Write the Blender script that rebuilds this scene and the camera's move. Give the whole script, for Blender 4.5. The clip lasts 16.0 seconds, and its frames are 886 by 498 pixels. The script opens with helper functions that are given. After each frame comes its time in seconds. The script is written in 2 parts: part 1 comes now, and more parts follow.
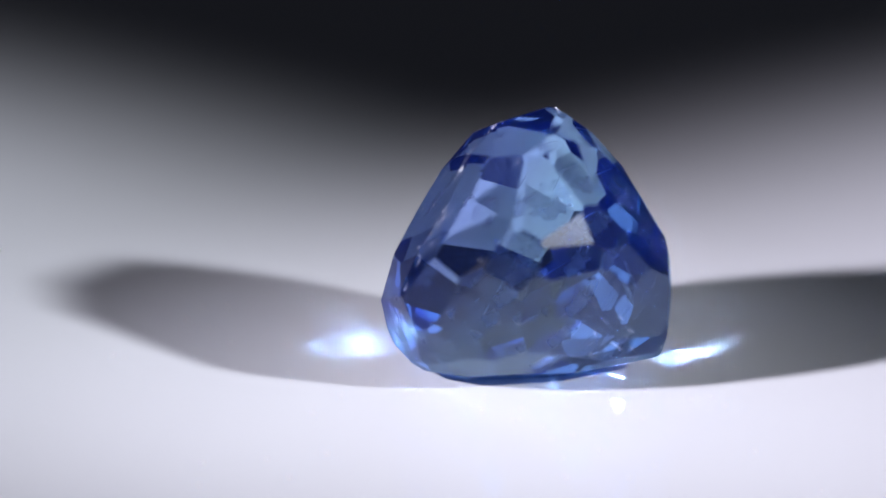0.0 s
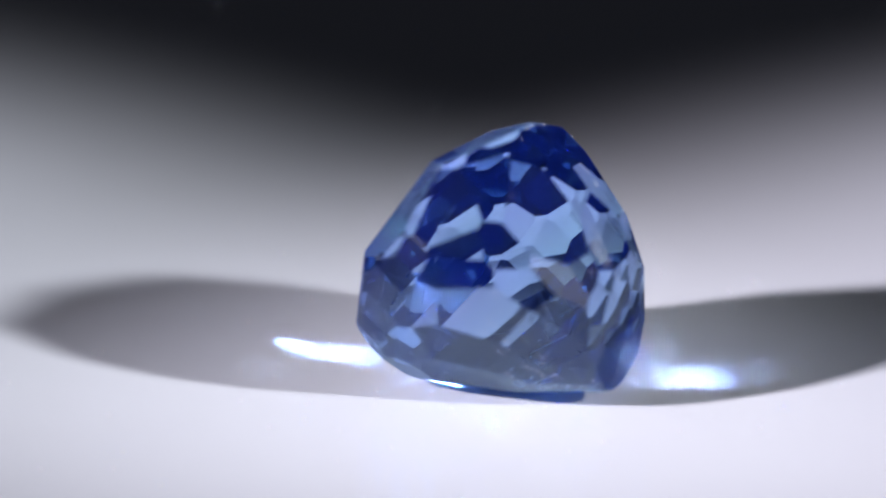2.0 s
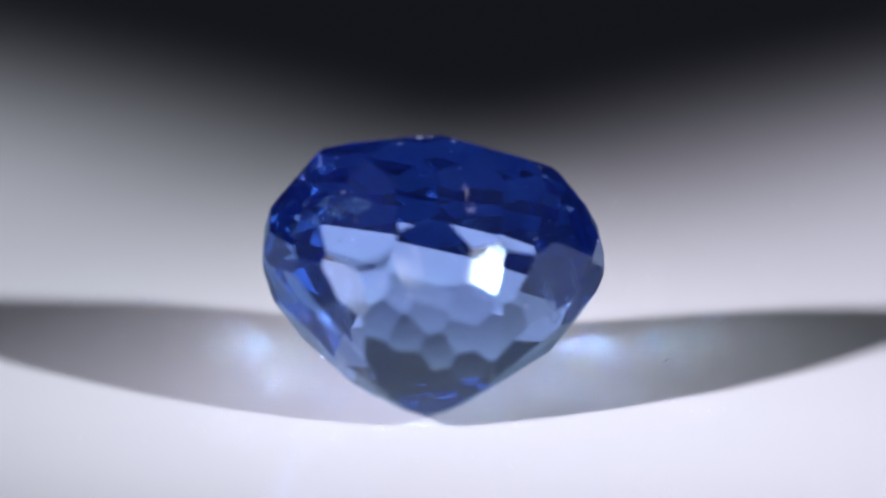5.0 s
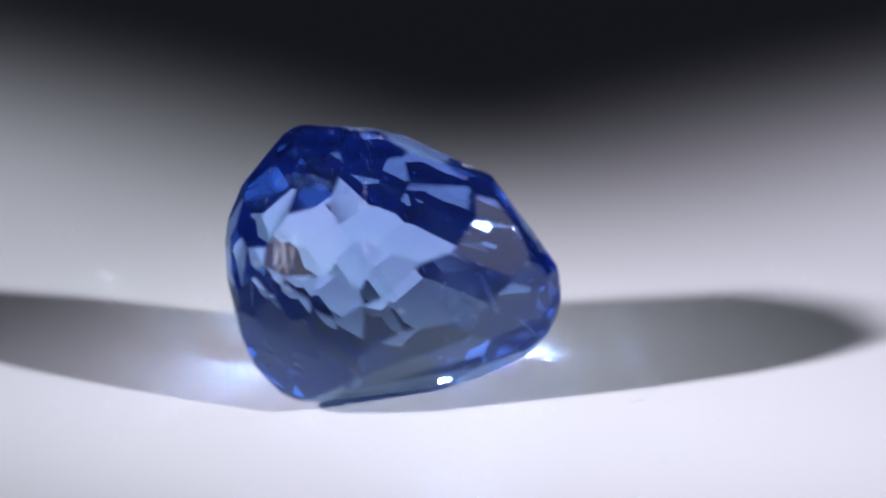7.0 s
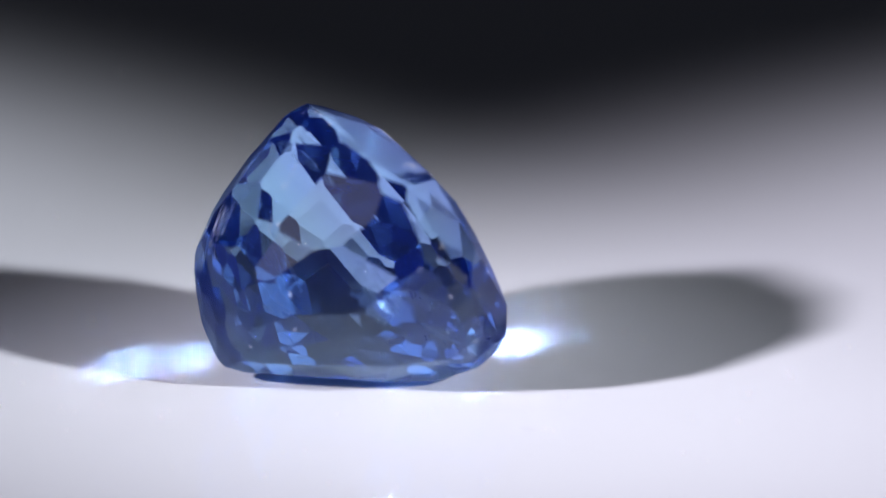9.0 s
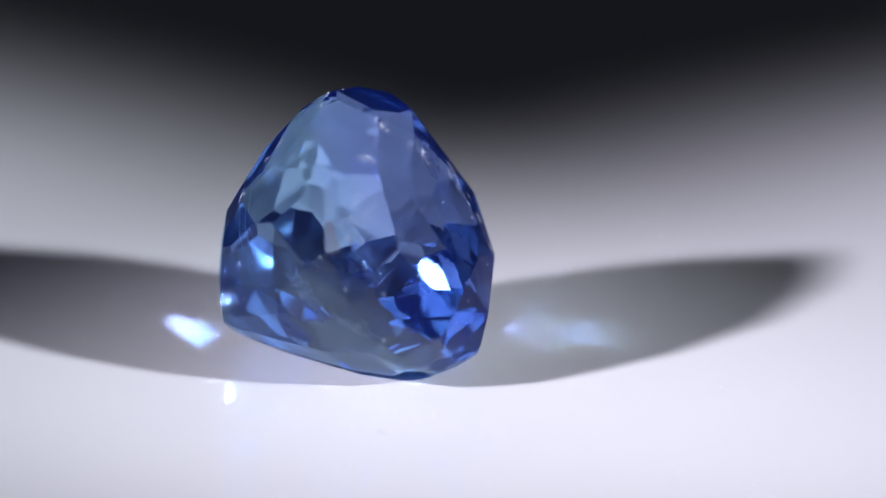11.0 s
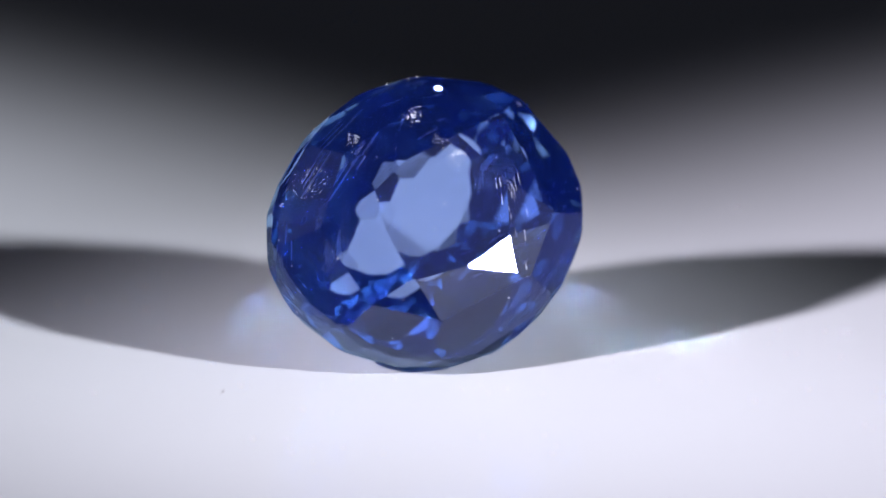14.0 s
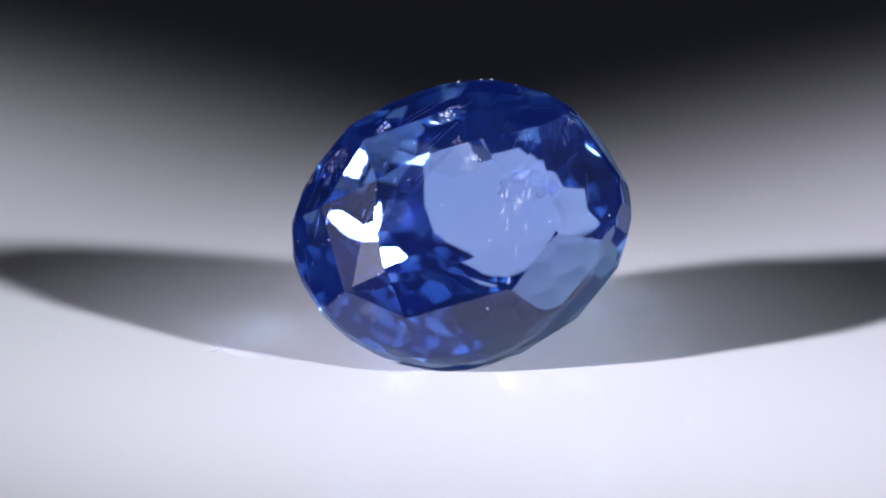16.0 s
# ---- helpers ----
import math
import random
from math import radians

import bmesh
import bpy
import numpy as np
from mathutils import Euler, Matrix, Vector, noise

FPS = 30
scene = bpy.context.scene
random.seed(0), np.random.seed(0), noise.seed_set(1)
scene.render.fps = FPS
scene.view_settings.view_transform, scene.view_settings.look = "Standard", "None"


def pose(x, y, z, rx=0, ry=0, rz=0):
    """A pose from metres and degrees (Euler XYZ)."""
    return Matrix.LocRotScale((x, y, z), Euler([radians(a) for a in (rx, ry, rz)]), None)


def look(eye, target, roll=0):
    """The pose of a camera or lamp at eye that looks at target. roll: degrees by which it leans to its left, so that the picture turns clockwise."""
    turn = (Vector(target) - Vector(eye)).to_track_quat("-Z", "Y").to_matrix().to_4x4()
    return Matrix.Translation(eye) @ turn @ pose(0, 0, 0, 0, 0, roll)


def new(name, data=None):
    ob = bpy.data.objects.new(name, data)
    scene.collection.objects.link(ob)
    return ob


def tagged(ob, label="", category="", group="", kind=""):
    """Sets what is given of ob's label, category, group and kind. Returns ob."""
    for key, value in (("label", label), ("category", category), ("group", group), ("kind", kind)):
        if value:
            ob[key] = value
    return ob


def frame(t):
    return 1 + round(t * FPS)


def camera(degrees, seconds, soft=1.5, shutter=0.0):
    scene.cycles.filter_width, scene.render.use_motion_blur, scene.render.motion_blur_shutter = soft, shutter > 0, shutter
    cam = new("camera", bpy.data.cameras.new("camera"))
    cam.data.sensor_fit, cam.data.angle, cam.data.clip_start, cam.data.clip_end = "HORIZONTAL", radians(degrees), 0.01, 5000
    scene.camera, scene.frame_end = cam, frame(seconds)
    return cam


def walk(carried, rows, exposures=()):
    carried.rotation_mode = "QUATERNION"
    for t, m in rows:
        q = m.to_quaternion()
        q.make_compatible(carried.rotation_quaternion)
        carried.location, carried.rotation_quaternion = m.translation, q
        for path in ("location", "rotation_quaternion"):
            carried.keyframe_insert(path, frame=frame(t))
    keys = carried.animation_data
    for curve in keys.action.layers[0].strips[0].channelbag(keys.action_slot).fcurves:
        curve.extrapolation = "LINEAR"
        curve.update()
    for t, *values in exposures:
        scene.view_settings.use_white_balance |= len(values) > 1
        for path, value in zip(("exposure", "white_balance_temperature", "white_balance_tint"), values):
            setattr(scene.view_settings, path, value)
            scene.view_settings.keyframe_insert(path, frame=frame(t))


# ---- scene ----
# ---- camera: a macro lens that stands still before a small turntable ----
MM = 0.001
cam = camera(8.08, 16.0, soft=1.65)
cam.data.dof.use_dof, cam.data.dof.focus_distance, cam.data.dof.aperture_fstop = True, 185.2 * MM, 42
TILT = radians(15.7)
FORWARD = Vector((0, math.cos(TILT), -math.sin(TILT)))
UP = Vector((0, math.sin(TILT), math.cos(TILT)))
AIM = Vector((0.153 * MM, 0, 0)) + UP * 3.460 * MM
EYE = AIM - FORWARD * 185.8 * MM
walk(cam, [(0.0, look(EYE, AIM)), (16.0, look(EYE, AIM))])

# ---- world and lamps ----
world = bpy.data.worlds.new("dim_room")
scene.world = world
world.use_nodes = True
world.node_tree.nodes["Background"].inputs["Color"].default_value = (0.78, 0.84, 1.12, 1)
world.node_tree.nodes["Background"].inputs["Strength"].default_value = 0.0108


def spot(name, eye, aim, watts, size, blend, radius, colour):
    """A small focused lamp beside the turntable; places in millimetres."""
    data = bpy.data.lights.new(name, "SPOT")
    data.energy, data.spot_size, data.spot_blend = watts, radians(size), blend
    data.shadow_soft_size, data.color = radius * MM, colour
    ob = new(name, data)
    ob.matrix_world = look(Vector(eye) * MM, Vector(aim) * MM)
    return ob


spot("spot_lamp", (-168.3, -99.9, 99.0), (50.0, 15.1, 0), 5.4, 16.7, 0.82, 8.8, (0.95, 0.93, 1.09))
spot("spot_lamp", (168.8, -111.7, 99.0), (-44.0, 23.3, 0), 4.65, 13.3, 0.84, 8.8, (0.92, 0.955, 1.07))
scene.cycles.caustics_refractive = scene.cycles.caustics_reflective = True
scene.cycles.blur_glossy, scene.cycles.sample_clamp_indirect = 0.0, 0.0

# ---- materials ----
LEAN = pose(0, 0, 4.066, 58.80, -17.73, -76.19)   # how the stone lies on the plate, in millimetres


def material(name):
    mat = bpy.data.materials.new(name)
    mat.use_nodes = True
    nodes, links = mat.node_tree.nodes, mat.node_tree.links
    return mat, nodes, links, nodes["Principled BSDF"]


def varied(nodes, links, scale, dark, light, detail=4.0):
    """Noise in object space, turned into a colour between two."""
    co = nodes.new("ShaderNodeTexCoord")
    tex = nodes.new("ShaderNodeTexNoise")
    tex.inputs["Scale"].default_value, tex.inputs["Detail"].default_value = scale, detail
    ramp = nodes.new("ShaderNodeMix")
    ramp.data_type = "RGBA"
    ramp.inputs[6].default_value, ramp.inputs[7].default_value = (*dark, 1), (*light, 1)
    links.new(co.outputs["Object"], tex.inputs["Vector"])
    links.new(tex.outputs["Fac"], ramp.inputs[0])
    return tex, ramp.outputs[2]


def plate_material():
    mat, nodes, links, bsdf = material("white_gloss_acrylic")
    tex, colour = varied(nodes, links, 60, (0.78, 0.78, 0.80), (0.84, 0.84, 0.86))
    links.new(colour, bsdf.inputs["Base Color"])
    fine = nodes.new("ShaderNodeTexNoise")
    fine.inputs["Scale"].default_value = 2500
    co = nodes.new("ShaderNodeTexCoord")
    links.new(co.outputs["Object"], fine.inputs["Vector"])
    bump = nodes.new("ShaderNodeBump")
    bump.inputs["Strength"].default_value, bump.inputs["Distance"].default_value = 0.05, 0.00002
    links.new(fine.outputs["Fac"], bump.inputs["Height"])
    links.new(bump.outputs["Normal"], bsdf.inputs["Normal"])
    bsdf.inputs["Roughness"].default_value = 0.085
    bsdf.inputs["IOR"].default_value = 1.42
    return mat


def sapphire_material():
    mat = bpy.data.materials.new("blue_sapphire")
    mat.use_nodes = True
    nodes, links = mat.node_tree.nodes, mat.node_tree.links
    nodes.remove(nodes["Principled BSDF"])
    glass = nodes.new("ShaderNodeBsdfGlass")
    glass.distribution = "GGX"
    glass.inputs["Roughness"].default_value = 0.02
    glass.inputs["IOR"].default_value = 1.77
    # pleochroism put into colour: violet-blue on the crown's side, greener blue towards the point
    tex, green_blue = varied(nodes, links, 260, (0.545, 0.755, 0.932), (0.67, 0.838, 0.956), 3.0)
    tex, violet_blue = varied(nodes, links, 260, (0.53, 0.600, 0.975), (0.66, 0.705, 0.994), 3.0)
    # the hue's shift with the view is replaced by a shift along the axis
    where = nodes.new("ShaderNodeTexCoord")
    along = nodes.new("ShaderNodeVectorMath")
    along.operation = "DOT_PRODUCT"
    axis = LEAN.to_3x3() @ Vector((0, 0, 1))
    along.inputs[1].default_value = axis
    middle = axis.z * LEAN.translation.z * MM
    axis_blend = nodes.new("ShaderNodeMapRange")
    axis_blend.inputs["From Min"].default_value, axis_blend.inputs["From Max"].default_value = middle - 0.6 * MM, middle + 1.1 * MM
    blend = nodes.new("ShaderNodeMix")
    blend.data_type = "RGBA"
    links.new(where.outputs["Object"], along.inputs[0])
    links.new(along.outputs["Value"], axis_blend.inputs["Value"])
    links.new(axis_blend.outputs["Result"], blend.inputs[0])
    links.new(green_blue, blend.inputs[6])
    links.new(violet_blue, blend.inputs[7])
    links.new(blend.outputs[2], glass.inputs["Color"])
    # hand-polished facets are never quite flat
    wave = nodes.new("ShaderNodeTexNoise")
    wave.inputs["Scale"].default_value, wave.inputs["Detail"].default_value = 520, 2.5
    place = nodes.new("ShaderNodeTexCoord")
    links.new(place.outputs["Object"], wave.inputs["Vector"])
    bump = nodes.new("ShaderNodeBump")
    bump.inputs["Strength"].default_value, bump.inputs["Distance"].default_value = 1.0, 0.000004
    links.new(wave.outputs["Fac"], bump.inputs["Height"])
    links.new(bump.outputs["Normal"], glass.inputs["Normal"])
    # fine clouds of silk close under the polish scatter a little blue light
    silk = nodes.new("ShaderNodeBsdfTranslucent")
    silk.inputs["Color"].default_value = (0.045, 0.16, 1.0, 1)
    back = nodes.new("ShaderNodeBsdfDiffuse")
    back.inputs["Color"].default_value = (0.045, 0.14, 0.95, 1)
    both = nodes.new("ShaderNodeMixShader")
    both.inputs[0].default_value = 0.4
    links.new(silk.outputs["BSDF"], both.inputs[1])
    links.new(back.outputs["BSDF"], both.inputs[2])
    co = nodes.new("ShaderNodeTexCoord")
    cloud = nodes.new("ShaderNodeTexNoise")
    cloud.inputs["Scale"].default_value, cloud.inputs["Detail"].default_value = 420, 6.0
    cloud.inputs["Distortion"].default_value = 1.2
    links.new(co.outputs["Object"], cloud.inputs["Vector"])
    amount = nodes.new("ShaderNodeMapRange")
    amount.inputs["From Min"].default_value, amount.inputs["From Max"].default_value = 0.35, 0.75
    amount.inputs["To Min"].default_value, amount.inputs["To Max"].default_value = 0.015, 0.048
    links.new(cloud.outputs["Fac"], amount.inputs["Value"])
    mix = nodes.new("ShaderNodeMixShader")
    links.new(amount.outputs["Result"], mix.inputs[0])
    links.new(glass.outputs["BSDF"], mix.inputs[1])
    links.new(both.outputs["Shader"], mix.inputs[2])
    # the polish leaves a faint haze round each glint
    haze = nodes.new("ShaderNodeBsdfGlossy")
    haze.inputs["Color"].default_value = (0.92, 0.95, 1.0, 1)
    haze.inputs["Roughness"].default_value = 0.30
    dull = nodes.new("ShaderNodeMixShader")
    dull.inputs[0].default_value = 0.0055
    links.new(mix.outputs["Shader"], dull.inputs[1])
    links.new(haze.outputs["BSDF"], dull.inputs[2])
    links.new(dull.outputs["Shader"], nodes["Material Output"].inputs["Surface"])
    return mat


def plain_material(name, dark, light, scale, rough):
    mat, nodes, links, bsdf = material(name)
    tex, colour = varied(nodes, links, scale, dark, light)
    links.new(colour, bsdf.inputs["Base Color"])
    bsdf.inputs["Roughness"].default_value = rough
    return mat


def veil_material(name, scale, dark, light, low, high, most):
    """A film inside the stone: mostly clear, with a thin scattering layer."""
    mat = bpy.data.materials.new(name)
    mat.use_nodes = True
    nodes, links = mat.node_tree.nodes, mat.node_tree.links
    bsdf = nodes["Principled BSDF"]
    bsdf.inputs["Roughness"].default_value = 0.3
    tex, colour = varied(nodes, links, scale, dark, light, 6.0)
    links.new(colour, bsdf.inputs["Base Color"])
    clear = nodes.new("ShaderNodeBsdfTransparent")
    amount = nodes.new("ShaderNodeMapRange")
    amount.inputs["From Min"].default_value, amount.inputs["From Max"].default_value = low, high
    amount.inputs["To Min"].default_value, amount.inputs["To Max"].default_value = 0.0, most
    links.new(tex.outputs["Fac"], amount.inputs["Value"])
    mix = nodes.new("ShaderNodeMixShader")
    links.new(amount.outputs["Result"], mix.inputs[0])
    links.new(clear.outputs["BSDF"], mix.inputs[1])
    links.new(bsdf.outputs["BSDF"], mix.inputs[2])
    links.new(mix.outputs["Shader"], nodes["Material Output"].inputs["Surface"])
    return mat


VEIL = veil_material("healed_crack", 900, (0.55, 0.65, 0.85), (0.85, 0.90, 1.0), 0.42, 0.70, 0.45)
WHITE_PLATE = plate_material()
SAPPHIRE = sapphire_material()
BLACK_CLOTH = plain_material("black_felt", (0.010, 0.010, 0.011), (0.020, 0.020, 0.022), 900, 0.9)
DARK_METAL = plain_material("black_rubber", (0.012, 0.012, 0.012), (0.022, 0.022, 0.022), 300, 0.6)
CRYSTAL = plain_material("white_crystal", (0.75, 0.78, 0.85), (0.95, 0.96, 1.0), 3000, 0.25)
LINT = plain_material("grey_lint", (0.36, 0.33, 0.34), (0.50, 0.47, 0.48), 3000, 0.8)


# ---- building helpers ----
def part(name, bm, mat, parent=None, label="", smooth=False):
    """Link a bmesh as one mesh object, under a thing or a part where one is given."""
    mesh = bpy.data.meshes.new(name)
    bm.to_mesh(mesh)
    bm.free()
    for poly in mesh.polygons:
        poly.use_smooth = smooth
    mesh.materials.append(mat)
    ob = new(name, mesh)
    ob.parent = parent
    if label:
        tagged(ob, label)
    return ob


def lathe(profile, steps):
    """A solid of revolution from (radius, height) pairs, bottom to top, closed at both ends."""
    bm = bmesh.new()
    rings = [[bm.verts.new((r * math.cos(a), r * math.sin(a), z)) for a in (2 * math.pi * i / steps for i in range(steps))] for r, z in profile]
    for low, high in zip(rings, rings[1:]):
        for i in range(steps):
            j = (i + 1) % steps
            bm.faces.new((low[i], low[j], high[j], high[i]))
    bm.faces.new(rings[0][::-1])
    bm.faces.new(rings[-1])
    return bm


def slab(x0, y0, z0, x1, y1, z1):
    bm = bmesh.new()
    bmesh.ops.create_cube(bm, size=1)
    for v in bm.verts:
        v.co = ((x0 + x1) / 2 + v.co.x * (x1 - x0), (y0 + y1) / 2 + v.co.y * (y1 - y0), (z0 + z1) / 2 + v.co.z * (z1 - z0))
    return bm


def strand(points, radius, sides=6):
    """A thin tube along a few points."""
    bm = bmesh.new()
    rings = []
    for k, p in enumerate(points):
        a, b = points[max(k - 1, 0)], points[min(k + 1, len(points) - 1)]
        d = (b - a).normalized()
        u = d.orthogonal().normalized()
        w = d.cross(u)
        thick = radius * (0.5 + 0.5 * math.sin(math.pi * (k + 0.6) / (len(points) + 0.2)))
        rings.append([bm.verts.new(p + thick * (math.cos(t) * u + math.sin(t) * w)) for t in (2 * math.pi * i / sides for i in range(sides))])
    for low, high in zip(rings, rings[1:]):
        for i in range(sides):
            j = (i + 1) % sides
            bm.faces.new((low[i], low[j], high[j], high[i]))
    bm.faces.new(rings[0][::-1])
    bm.faces.new(rings[-1])
    return bm


# ---- the dark table ----
def room():
    tagged(part("tabletop", slab(-3.0, -3.0, -0.05, 3.0, 3.0, -0.02), BLACK_CLOTH), "black felt-covered tabletop under the turntable", "tabletop", kind="structure")


# ---- the turntable ----
def turntable():
    thing = new("turntable")
    tagged(thing, "round white glossy acrylic turntable on a black base", "turntable")
    r, soft = 0.100, 0.0012
    rim = [(r - soft + soft * math.sin(a), -soft + soft * math.cos(a)) for a in (math.pi / 2 - math.pi / 2 * k / 5 for k in range(6))]
    part("plate", lathe([(r - soft, -0.006), (r, -0.006 + soft)] + rim, 160), WHITE_PLATE, thing, "white glossy acrylic plate")
    part("base", lathe([(0.082, -0.02), (0.085, -0.0185), (0.085, -0.0075), (0.083, -0.006)], 96), DARK_METAL, thing, "black round base")
    mark = [Vector((-0.53 + 0.018 * k * 1.3, 6.78 + 0.05 * math.sin(0.5 * k) - 0.010 * k, 0.006)) * MM for k in range(-9, 10)]
    part("lint_hair", strand(mark, 0.011 * MM), LINT, thing, "tiny curled grey hair stuck to the plate")
    return thing


# ---- the gemstone: a mixed-cut oval, cut facet by facet from a rough block; lengths in millimetres ----
HALF_LONG, HALF_SHORT = 5.070, 4.255         # girdle
CROWN, DEPTH = 1.630, 6.749                  # heights over and under the girdle
TABLE_RATIO, CULET_RATIO = 0.393, 0.168
STAND = Vector((1.227, -0.154, 0))           # where it lies, from the plate's axis


def girdle_form():
    """Points of the smooth form that the facets touch, in the stone's own space."""
    pts = []
    for i in range(96):
        c, s = math.cos(2 * math.pi * i / 96), math.sin(2 * math.pi * i / 96)
        for k in range(13):
            r = TABLE_RATIO + (1 - TABLE_RATIO) * k / 12
            z = CROWN * (1 - (k / 12) ** 1.97)
            up = z / CROWN
            pts.append((HALF_LONG * c * r - 0.040 * up, HALF_SHORT * s * r - 0.645 * up, z))
        for k in range(1, 17):
            u = k / 16
            r = CULET_RATIO + (1 - CULET_RATIO) * (1 - u ** 1.473)
            pts.append((HALF_LONG * c * r + 0.798 * u, HALF_SHORT * s * r + 0.499 * u, -DEPTH * u))
    return np.array(pts)


# crown: (slope from the girdle's normal, azimuth, distance from the girdle's centre) of the eight stars that meet
# the table, the eight mains between their tips, and the eight long facets below
STARS = ((16.37, 175.6, 2.190), (10.59, -93.8, 1.957), (7.81, -69.7, 1.847), (8.58, -17.2, 1.840),
         (10.33, 21.6, 1.881), (17.24, 84.0, 2.043), (13.61, 97.8, 1.983), (17.43, 159.7, 2.199))
MAINS = ((20.03, 171.3, 2.305), (19.45, -142.1, 2.433), (11.77, -89.7, 1.986), (11.34, -50.7, 1.973),
         (13.89, 4.2, 2.020), (22.38, 65.1, 2.284), (17.66, 85.7, 2.057), (20.17, 145.5, 2.312))
LOWER = ((36.42, 177.1, 3.058), (40.42, -135.3, 3.253), (45.75, -89.8, 3.043), (37.81, -51.5, 3.007),
         (33.54, -0.3, 2.831), (40.54, 62.7, 2.930), (44.82, 91.8, 2.983), (41.70, 138.2, 3.174))


def toward(slope, azimuth):
    b, a = radians(slope), radians(azimuth)
    return Vector((math.cos(a) * math.sin(b), math.sin(a) * math.sin(b), math.cos(b)))


def crown_planes():
    rows = [("table_facet", toward(1.96, 31.1), 1.609)]
    for tier in (STARS, MAINS, LOWER):
        rows += [("crown", toward(slope, azimuth), far) for slope, azimuth, far in tier]
    return rows


def uneven(n):
    """How far the hand-cut stone stands proud of the smooth form on the side that faces n."""
    x, y, z = n
    fourth = (0.189, -0.935, 0.728, 0.196, 0.028, 0.83, 0.819, -0.271, 0.108, -1.276, 0.112, -0.152, -0.047, -0.195, 0.023)
    third = (0.441, -0.418, -0.037, 0.05, 0.292, 0.336, 0.042, -0.947, 0.177, 0.039)
    total = 0.0
    for degree, weights in ((4, fourth), (3, third)):
        powers = [(a, b) for a in range(degree + 1) for b in range(degree + 1 - a)]
        total += sum(w * x ** a * y ** b * z ** (degree - a - b) for w, (a, b) in zip(weights, powers))
    return total


def facet_rows():
    """(kind, slope from the girdle's normal in degrees, azimuth, depth of the cut) of every facet under the crown, row by row, as a cutter sets them."""
    rng = random.Random(7)
    for _ in range(18):
        rng.random()
    rows = []
    # facets cut deeper or left prouder than the rest of their row, in millimetres
    deeper = {(85, 1): 0.16, (97, 0): 0.07, (97, 1): 0.09, (108.29, 0): -0.05, (108.29, 1): 0.10, (108.29, 3): 0.01, (108.29, 15): 0.02,
              (120.57, 1): -0.13, (120.57, 12): -0.14, (120.57, 13): -0.07, (120.57, 15): 0.15}
    for kind, slope, count, first, jitter in (
            ("girdle", 85, 32, 5, 0.5),
            ("pavilion", 97, 16, 12, 1.2), ("pavilion", 108.29, 16, 20.22, 1.4), ("pavilion", 120.57, 16, 95.0, 1.5),
            ("pavilion", 129, 16, 92, 1.5), ("pavilion", 138, 16, 92, 1.8), ("pavilion", 149, 8, 92, 2.0), ("pavilion", 163, 6, 70, 2.0)):
        for i in range(count):
            a, b = rng.uniform(-jitter, jitter), rng.uniform(-jitter, jitter)
            about = radians(first + 360 * i / count + b * (i > 0))
            rows.append((kind, slope + a * (i > 0), about, deeper.get((slope, i), 0.0)))
            if slope == 97 and i == 0:           # another, steeper than its neighbours
                rows[-1] = (kind, 99.6, radians(9), 0.07)
            if slope == 108.29 and i == 0:       # a small facet that stands a little proud
                rows[-1] = (kind, 108.93, radians(19.4), -0.05)
            if slope == 120.57 and i == 0:
                rows[-1] = (kind, 121.55, radians(95.2), 0.0)
            if slope == 120.57 and i == 14:      # one facet cut a little off the pattern
                rows[-1] = (kind, 121.72, radians(41.73), 0.0)
    return rows


def dust(thing, stone):
    """Specks of dust and tiny chips on the polish and along the facet edges."""
    rng = random.Random(31)
    bm = bmesh.new()
    edges = [e for e in stone.edges if e.calc_length() > 0.3 * MM and len(e.link_faces)]
    faces = [f for f in stone.faces if f.calc_area() > 0.1 * MM * MM]
    spots = []
    for e in rng.sample(edges, 34):
        spots.append((e.verts[0].co.lerp(e.verts[1].co, rng.random()), e.link_faces[0].normal))
    for f in rng.choices(faces, weights=[f.calc_area() for f in faces], k=46):
        a, b, c = rng.sample(list(f.verts), 3)
        u, w = sorted((rng.random(), rng.random()))
        spots.append((a.co * u + b.co * (w - u) + c.co * (1 - w), f.normal))
    for p, n in spots:
        size = rng.choice((0.007, 0.009, 0.012, 0.016, 0.022)) * MM
        made = bmesh.ops.create_icosphere(bm, subdivisions=1, radius=size)["verts"]
        turn = Euler([rng.uniform(0, 6.3) for _ in range(3)]).to_matrix()
        long = rng.uniform(0.8, 2.0)
        for v in made:
            v.co = p + n * size * 0.6 + turn @ Vector((v.co.x * long, v.co.y, v.co.z * 0.7))
    part("dust", bm, CRYSTAL, thing, "scattered white dust specks and tiny edge chips")


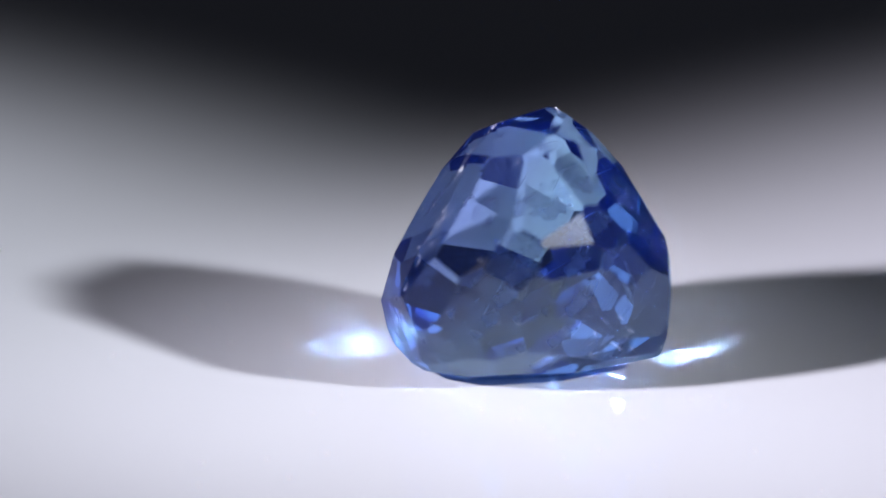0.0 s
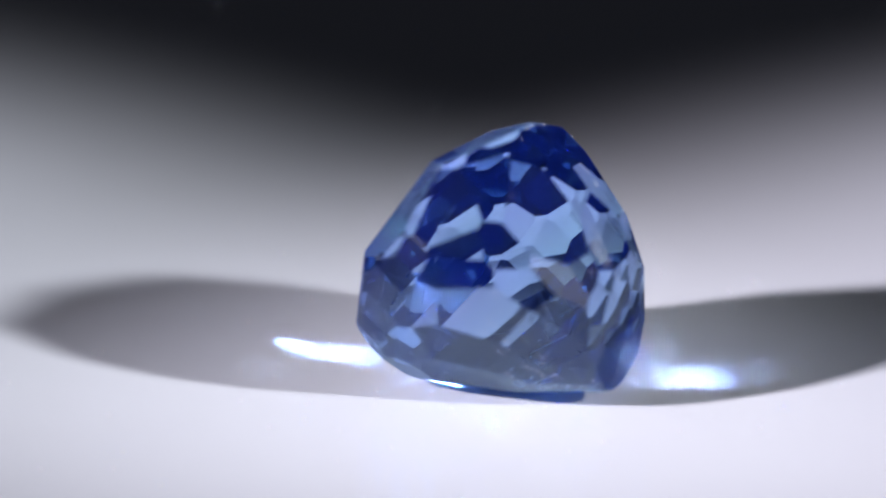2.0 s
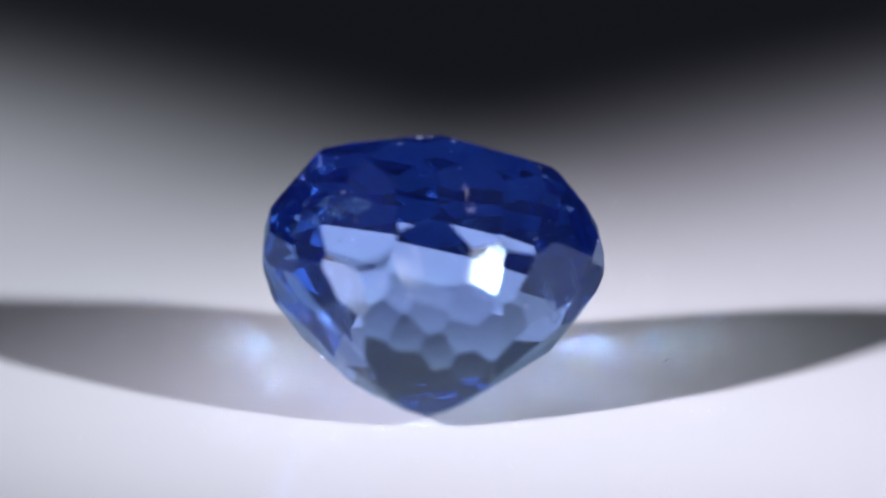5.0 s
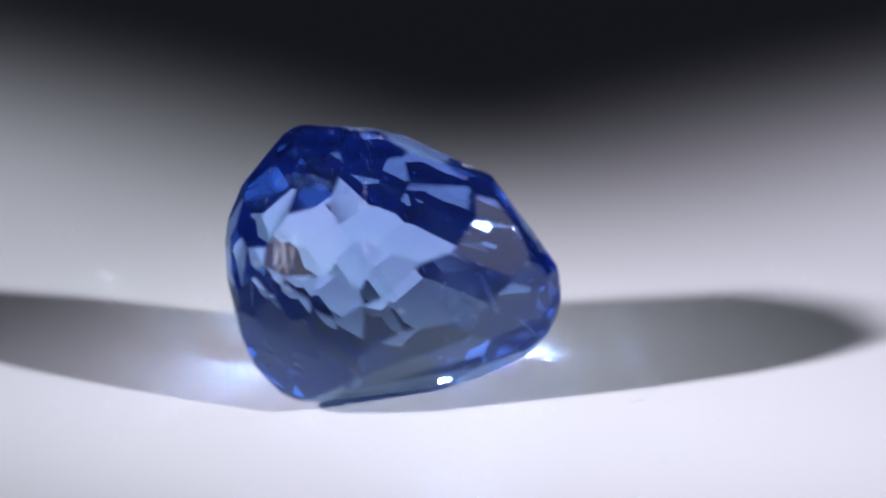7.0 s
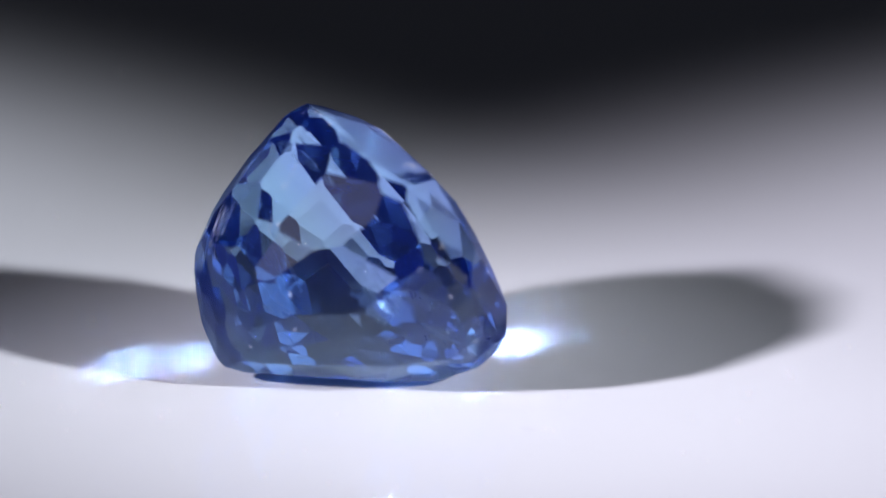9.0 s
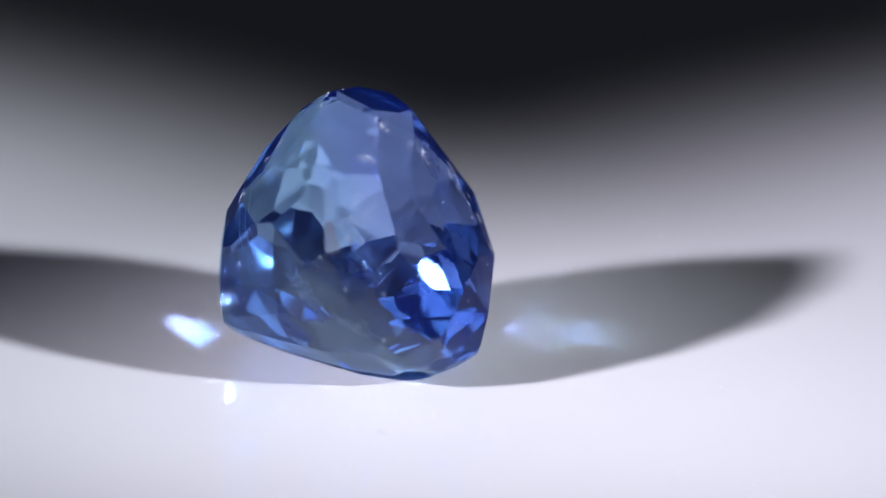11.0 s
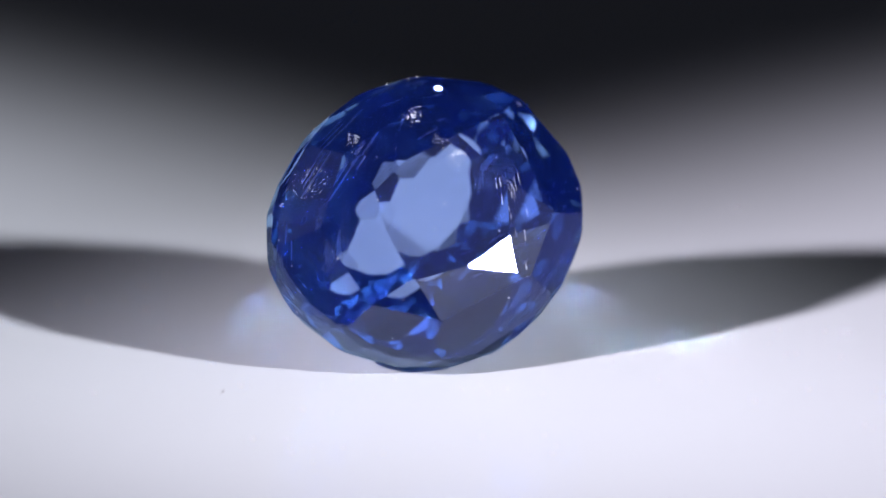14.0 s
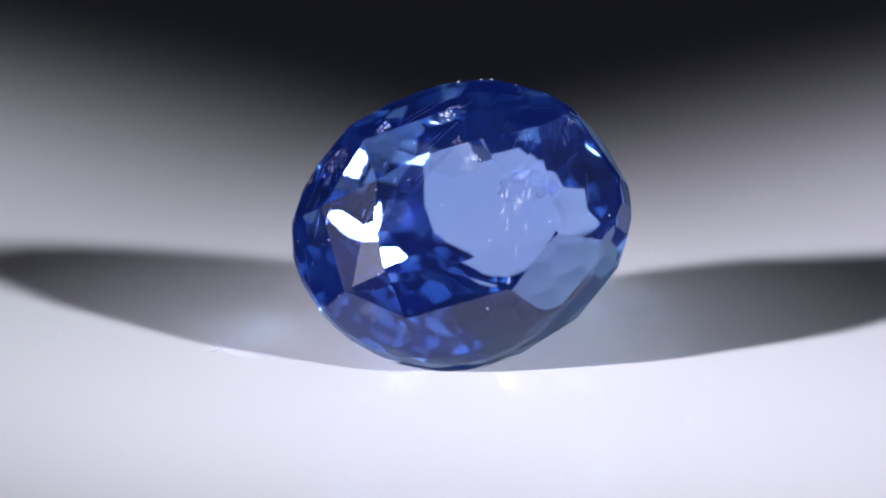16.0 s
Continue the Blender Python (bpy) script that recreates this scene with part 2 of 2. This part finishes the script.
def gemstone():
    thing = new("gemstone")
    tagged(thing, "transparent blue oval-cut sapphire lying on its side facets", "gemstone")
    turn = LEAN.to_3x3()
    form = girdle_form()
    bm = bmesh.new()
    bmesh.ops.create_cube(bm, size=30)
    which = bm.faces.layers.int.new("facet")
    kinds = ["rough"]
    planes = crown_planes()
    for kind, slope, a, sink in facet_rows():
        b = radians(slope)
        flat = Vector((math.cos(a) / HALF_LONG, math.sin(a) / HALF_SHORT)).normalized()
        n = Vector((flat.x * math.sin(b), flat.y * math.sin(b), math.cos(b)))
        planes.append((kind, n, float((form @ np.array(n)).max()) - sink + uneven(n)))
    b, a = radians(150.52), radians(82.86)               # the slanting end in place of a point, a low dome of small facets
    flat = Vector((math.cos(a) / HALF_LONG, math.sin(a) / HALF_SHORT)).normalized()
    n = Vector((flat.x * math.sin(b), flat.y * math.sin(b), math.cos(b)))
    far = np.array(n)
    flat_cut = float((form @ far).max()) - 1.12
    near = form[form @ far > flat_cut]
    apex = Vector(near.mean(axis=0))
    apex += n * (flat_cut - apex.dot(n))
    ball = 8.5
    across = n.orthogonal().normalized()
    rng = random.Random(5)
    planes.append(("pavilion", n, flat_cut + uneven(n)))
    for tilt, count, first in ((7.5, 6, 10), (14, 10, 25)):
        for i in range(count):
            about = Matrix.Rotation(radians(first + 360 * i / count + rng.uniform(-4, 4)), 3, n) @ across
            m = Matrix.Rotation(radians(tilt + rng.uniform(-1, 1)), 3, about) @ n
            planes.append(("pavilion", m, m.dot(apex - n * ball) + ball + uneven(m)))
    down = turn.transposed() @ Vector((0, 0, -1))        # the facet on which it rests
    planes.append(("pavilion", down, LEAN.translation.z - 0.03))
    def cut(kind, n, d):
        side = turn @ n
        STONE_SIDES.append((side, d + side.dot(LEAN.translation)))
        kinds.append(kind)
        geom = bm.verts[:] + bm.edges[:] + bm.faces[:]
        bmesh.ops.bisect_plane(bm, geom=geom, plane_co=n * d, plane_no=n, clear_outer=True, dist=1e-5)
        rim = [e for e in bm.edges if len(e.link_faces) == 1]
        if len(rim) > 2:
            for f in bmesh.ops.contextual_create(bm, geom=rim)["faces"]:
                f[which] = len(kinds) - 1

    for kind, n, d in planes:
        cut(kind, n, d)
    for slope, first in ((57, 182), (71, 171)):          # narrow facets that break the corners between crown and girdle
        for i in range(16):
            n = toward(slope, first + 22.5 * i)
            cut("crown", n, max(n.dot(v.co) for v in bm.verts) - 0.06)
    bmesh.ops.recalc_face_normals(bm, faces=bm.faces[:])
    # every edge is worn a little round by the polishing
    bmesh.ops.bevel(bm, geom=bm.edges[:], offset=0.014, offset_type="OFFSET", segments=1, affect="EDGES", clamp_overlap=True)
    fresh = [f for f in bm.faces if f[which] == 0]
    while fresh:
        for f in fresh:
            f[which] = max(g[which] for e in f.edges for g in e.link_faces)
        fresh = [f for f in fresh if f[which] == 0]
    for v in bm.verts:
        v.co = (LEAN @ v.co) * MM
    for kind, label in (("table_facet", "large flat polished top facet"), ("crown", "blue faceted crown"),
                        ("girdle", "thin faceted girdle"), ("pavilion", "deep blue faceted pavilion")):
        piece = bm.copy()
        layer = piece.faces.layers.int["facet"]
        bmesh.ops.delete(piece, geom=[f for f in piece.faces if kinds[f[layer]] != kind], context="FACES")
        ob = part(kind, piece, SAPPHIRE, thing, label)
    dust(thing, bm)
    bm.free()
    return thing


# ---- natural marks that break the stone's surface; millimetres from where it stands ----
STONE_SIDES = []        # (normal, distance) of every facet as the stone lies


def seat(p, sink=0.0):
    """The point moved along the nearest facet's normal, until it lies that deep under the polish."""
    over, n = max(((n.dot(p) - d, n) for n, d in STONE_SIDES), key=lambda side: side[0])
    return p - n * (over + sink)


def crystals(thing, at, normal, spread, count, size, seed):
    """A small feathery cluster of tiny needle crystals that reach the surface."""
    rng = random.Random(seed)
    lie = Vector(normal).to_track_quat("Z", "Y").to_matrix()
    bm = bmesh.new()
    for _ in range(count):
        reach = rng.uniform(1.5, 5.0) * size
        angle, turn = rng.uniform(0, 6.3), rng.uniform(-0.5, 0.5)
        middle = Vector((rng.gauss(0, spread), rng.gauss(0, spread), 0)) * 0.55
        run = Vector((math.cos(angle), math.sin(angle), 0)) * reach
        bend = Vector((-run.y, run.x, 0)) * turn * 0.4
        pts = [seat(Vector(at) + lie @ (middle + run * (k / 3 - 0.5) + bend * math.sin(math.pi * k / 3))) * MM for k in range(4)]
        piece = strand(pts, size * rng.uniform(0.10, 0.26) * MM, 5)
        mesh = bpy.data.meshes.new("needle")
        piece.to_mesh(mesh)
        piece.free()
        bm.from_mesh(mesh)
        bpy.data.meshes.remove(mesh)
    part("crystal_cluster", bm, CRYSTAL, thing, "feathery cluster of tiny white crystals")


def needles(thing, start, end, inward, count, spread, seed):
    """Fine straight growth tubes that run side by side."""
    rng = random.Random(seed)
    a, b, n = Vector(start), Vector(end), Vector(inward).normalized()
    along = b - a
    side = along.cross(n).normalized()
    for _ in range(count):
        s, e = sorted((rng.uniform(-0.1, 0.7), rng.uniform(0.3, 1.1)))
        shift = side * rng.gauss(0, spread) - n * rng.uniform(0.25, 0.9)
        bend = side * rng.uniform(-0.02, 0.02)
        pts = [(a + along * (s + (e - s) * k / 5) + shift + bend * math.sin(math.pi * k / 5)) * MM for k in range(6)]
        part("growth_tube", strand(pts, rng.uniform(0.005, 0.012) * MM, 5), CRYSTAL, thing, "fine white needle inside the stone")


def abrasion(thing, at, normal, wide, high, turn, count, seed):
    """A patch of tiny pits worn into a facet."""
    rng = random.Random(seed)
    lie = Vector(normal).to_track_quat("Z", "Y").to_matrix() @ Euler((0, 0, radians(turn))).to_matrix()
    bm = bmesh.new()
    for _ in range(count):
        r, t = rng.random() ** 0.7, rng.uniform(0, 2 * math.pi)
        p = seat(Vector(at) + lie @ Vector((wide * r * math.cos(t), high * r * math.sin(t), 0)))
        made = bmesh.ops.create_icosphere(bm, subdivisions=1, radius=rng.uniform(0.003, 0.009))["verts"]
        spin = lie @ Euler((0, 0, rng.uniform(0, 6.3))).to_matrix()
        long = rng.uniform(1.0, 3.0)
        for v in made:
            v.co = p + spin @ Vector((v.co.x * long, v.co.y, v.co.z * 0.5))
    for v in bm.verts:
        v.co *= MM
    part("abrasion", bm, CRYSTAL, thing, "frosted patch of tiny pits")


def scratches(thing, start, end, normal, count, spread, seed, short=0.15, long=0.5):
    """Hairline scratches that cross a facet in one direction."""
    rng = random.Random(seed)
    a, b, n = Vector(start), Vector(end), Vector(normal).normalized()
    along = (b - a).normalized()
    side = along.cross(n).normalized()
    for _ in range(count):
        mid = a.lerp(b, rng.random()) + side * rng.gauss(0, spread) - n * 0.03
        run = (along * rng.uniform(short, long) + side * rng.uniform(-0.06, 0.06))
        pts = [seat(mid + run * (k / 5 - 0.5)) * MM for k in range(6)]
        part("scratch", strand(pts, rng.uniform(0.003, 0.007) * MM, 4), CRYSTAL, thing, "hairline scratch in the polish")


def veil(thing, at, normal, wide, high, turn, seed):
    """A wavy healed crack with a ragged outline."""
    rng = random.Random(seed)
    frame_ = Vector(normal).to_track_quat("Z", "Y").to_matrix() @ Euler((0, 0, radians(turn))).to_matrix()
    bm = bmesh.new()
    rings, steps = 7, 26
    edge = [rng.uniform(0.7, 1.1) for _ in range(steps)]
    grid = []
    for k in range(rings):
        row = []
        for i in range(steps):
            r, t = (k + 0.4) / rings * (edge[i] if k > 2 else 1), 2 * math.pi * i / steps
            p = Vector((wide * r * math.cos(t), high * r * math.sin(t), 0))
            p.z = 0.16 * noise.noise(Vector((p.x * 1.1 + seed, p.y * 1.1, 0.3))) + 0.05 * noise.noise(Vector((p.x * 4, p.y * 4, seed)))
            row.append(bm.verts.new((Vector(at) + frame_ @ p) * MM))
        grid.append(row)
    for low, high_ in zip(grid, grid[1:]):
        for i in range(steps):
            j = (i + 1) % steps
            bm.faces.new((low[i], low[j], high_[j], high_[i]))
    part("healed_crack", bm, VEIL, thing, "faint whitish veil inside the stone", smooth=True)


def stone_marks(thing):
    crystals(thing, (0.55, 0.34, 7.12), (-0.52, 0.18, 0.84), 0.19, 24, 0.030, 1)
    crystals(thing, (0.34, 2.27, 6.56), (-0.52, 0.18, 0.84), 0.16, 14, 0.026, 2)
    crystals(thing, (-0.22, -0.12, 6.56), (-0.70, -0.05, 0.70), 0.12, 8, 0.018, 3)
    abrasion(thing, (-0.48, -0.50, 6.26), (-0.80, -0.05, 0.60), 0.22, 0.50, 15, 70, 41)
    abrasion(thing, (0.08, 2.30, 6.36), (-0.64, 0.12, 0.76), 0.30, 0.18, 40, 26, 42)
    abrasion(thing, (-1.10, -2.22, 5.20), (-0.80, -0.42, 0.45), 0.10, 0.35, 0, 26, 43)
    scratches(thing, (-0.91, -2.18, 5.51), (-2.15, -2.25, 3.10), (-0.80, -0.45, 0.42), 14, 0.22, 44)
    scratches(thing, (3.41, 0.83, 6.60), (4.44, 1.59, 4.78), (0.80, 0.40, 0.45), 4, 0.30, 45)
    scratches(thing, (3.25, -3.72, 2.99), (4.91, -1.35, 0.92), (0.75, -0.60, -0.2), 14, 0.40, 47)
    crystals(thing, (-0.98, 1.13, 5.53), (-0.84, -0.02, 0.54), 0.01, 1, 0.036, 4)
    crystals(thing, (0.12, 4.55, 4.95), (-0.48, 0.64, 0.60), 0.03, 2, 0.030, 5)
    crystals(thing, (4.04, 2.66, 3.37), (0.68, 0.73, 0.0), 0.02, 1, 0.036, 6)
    crystals(thing, (1.30, -3.00, 6.95), (-0.45, -0.30, 0.84), 0.16, 6, 0.020, 7)
    needles(thing, (4.44, 1.20, 5.21), (4.04, 2.66, 3.37), (0.75, 0.60, 0.2), 3, 0.16, 11)
    needles(thing, (2.24, 3.92, 4.78), (1.25, 4.30, 2.61), (0.42, 0.88, 0.0), 2, 0.18, 12)
    needles(thing, (5.26, -1.57, 4.24), (5.75, -0.77, 3.46), (0.91, -0.23, 0.33), 1, 0.14, 13)
    needles(thing, (0.63, 4.41, 2.38), (-0.72, 4.17, 1.65), (0.10, 0.85, -0.5), 2, 0.10, 14)
    needles(thing, (5.06, -2.42, 2.46), (4.57, -2.65, 4.20), (0.73, -0.62, 0.15), 2, 0.15, 15)
    scratches(thing, (4.80, -0.80, 5.0), (5.35, -0.35, 3.8), (0.92, 0.05, 0.36), 9, 0.24, 16, 0.4, 1.1)
    abrasion(thing, (-0.03, 3.80, 5.49), (-0.62, 0.39, 0.68), 0.75, 0.55, 20, 70, 48)
    crystals(thing, (-0.39, -0.73, 6.22), (-0.83, 0.02, 0.55), 0.20, 14, 0.026, 8)
    veil(thing, (0.9, -1.9, 4.9), (-0.8, -0.2, 0.5), 0.9, 0.6, 10, 23)
    veil(thing, (1.2, 2.3, 3.3), (0.1, 0.9, 0.3), 1.1, 0.7, 130, 24)


# ---- what turns: one turn of the plate in 20 seconds ----
def motions():
    times = [0.5 * k for k in range(33)]
    # it runs up to speed in the first two seconds
    spin = [(t, pose(0, 0, 0, 0, 0, -18.0 * t - 2.2 * max(0.0, 1 - t / 2) ** 2)) for t in times]
    walk(TURNTABLE, spin)
    walk(GEMSTONE, [(t, m @ Matrix.Translation(STAND * MM)) for t, m in spin])


room()
TURNTABLE = turntable()
GEMSTONE = gemstone()
stone_marks(GEMSTONE)
motions()
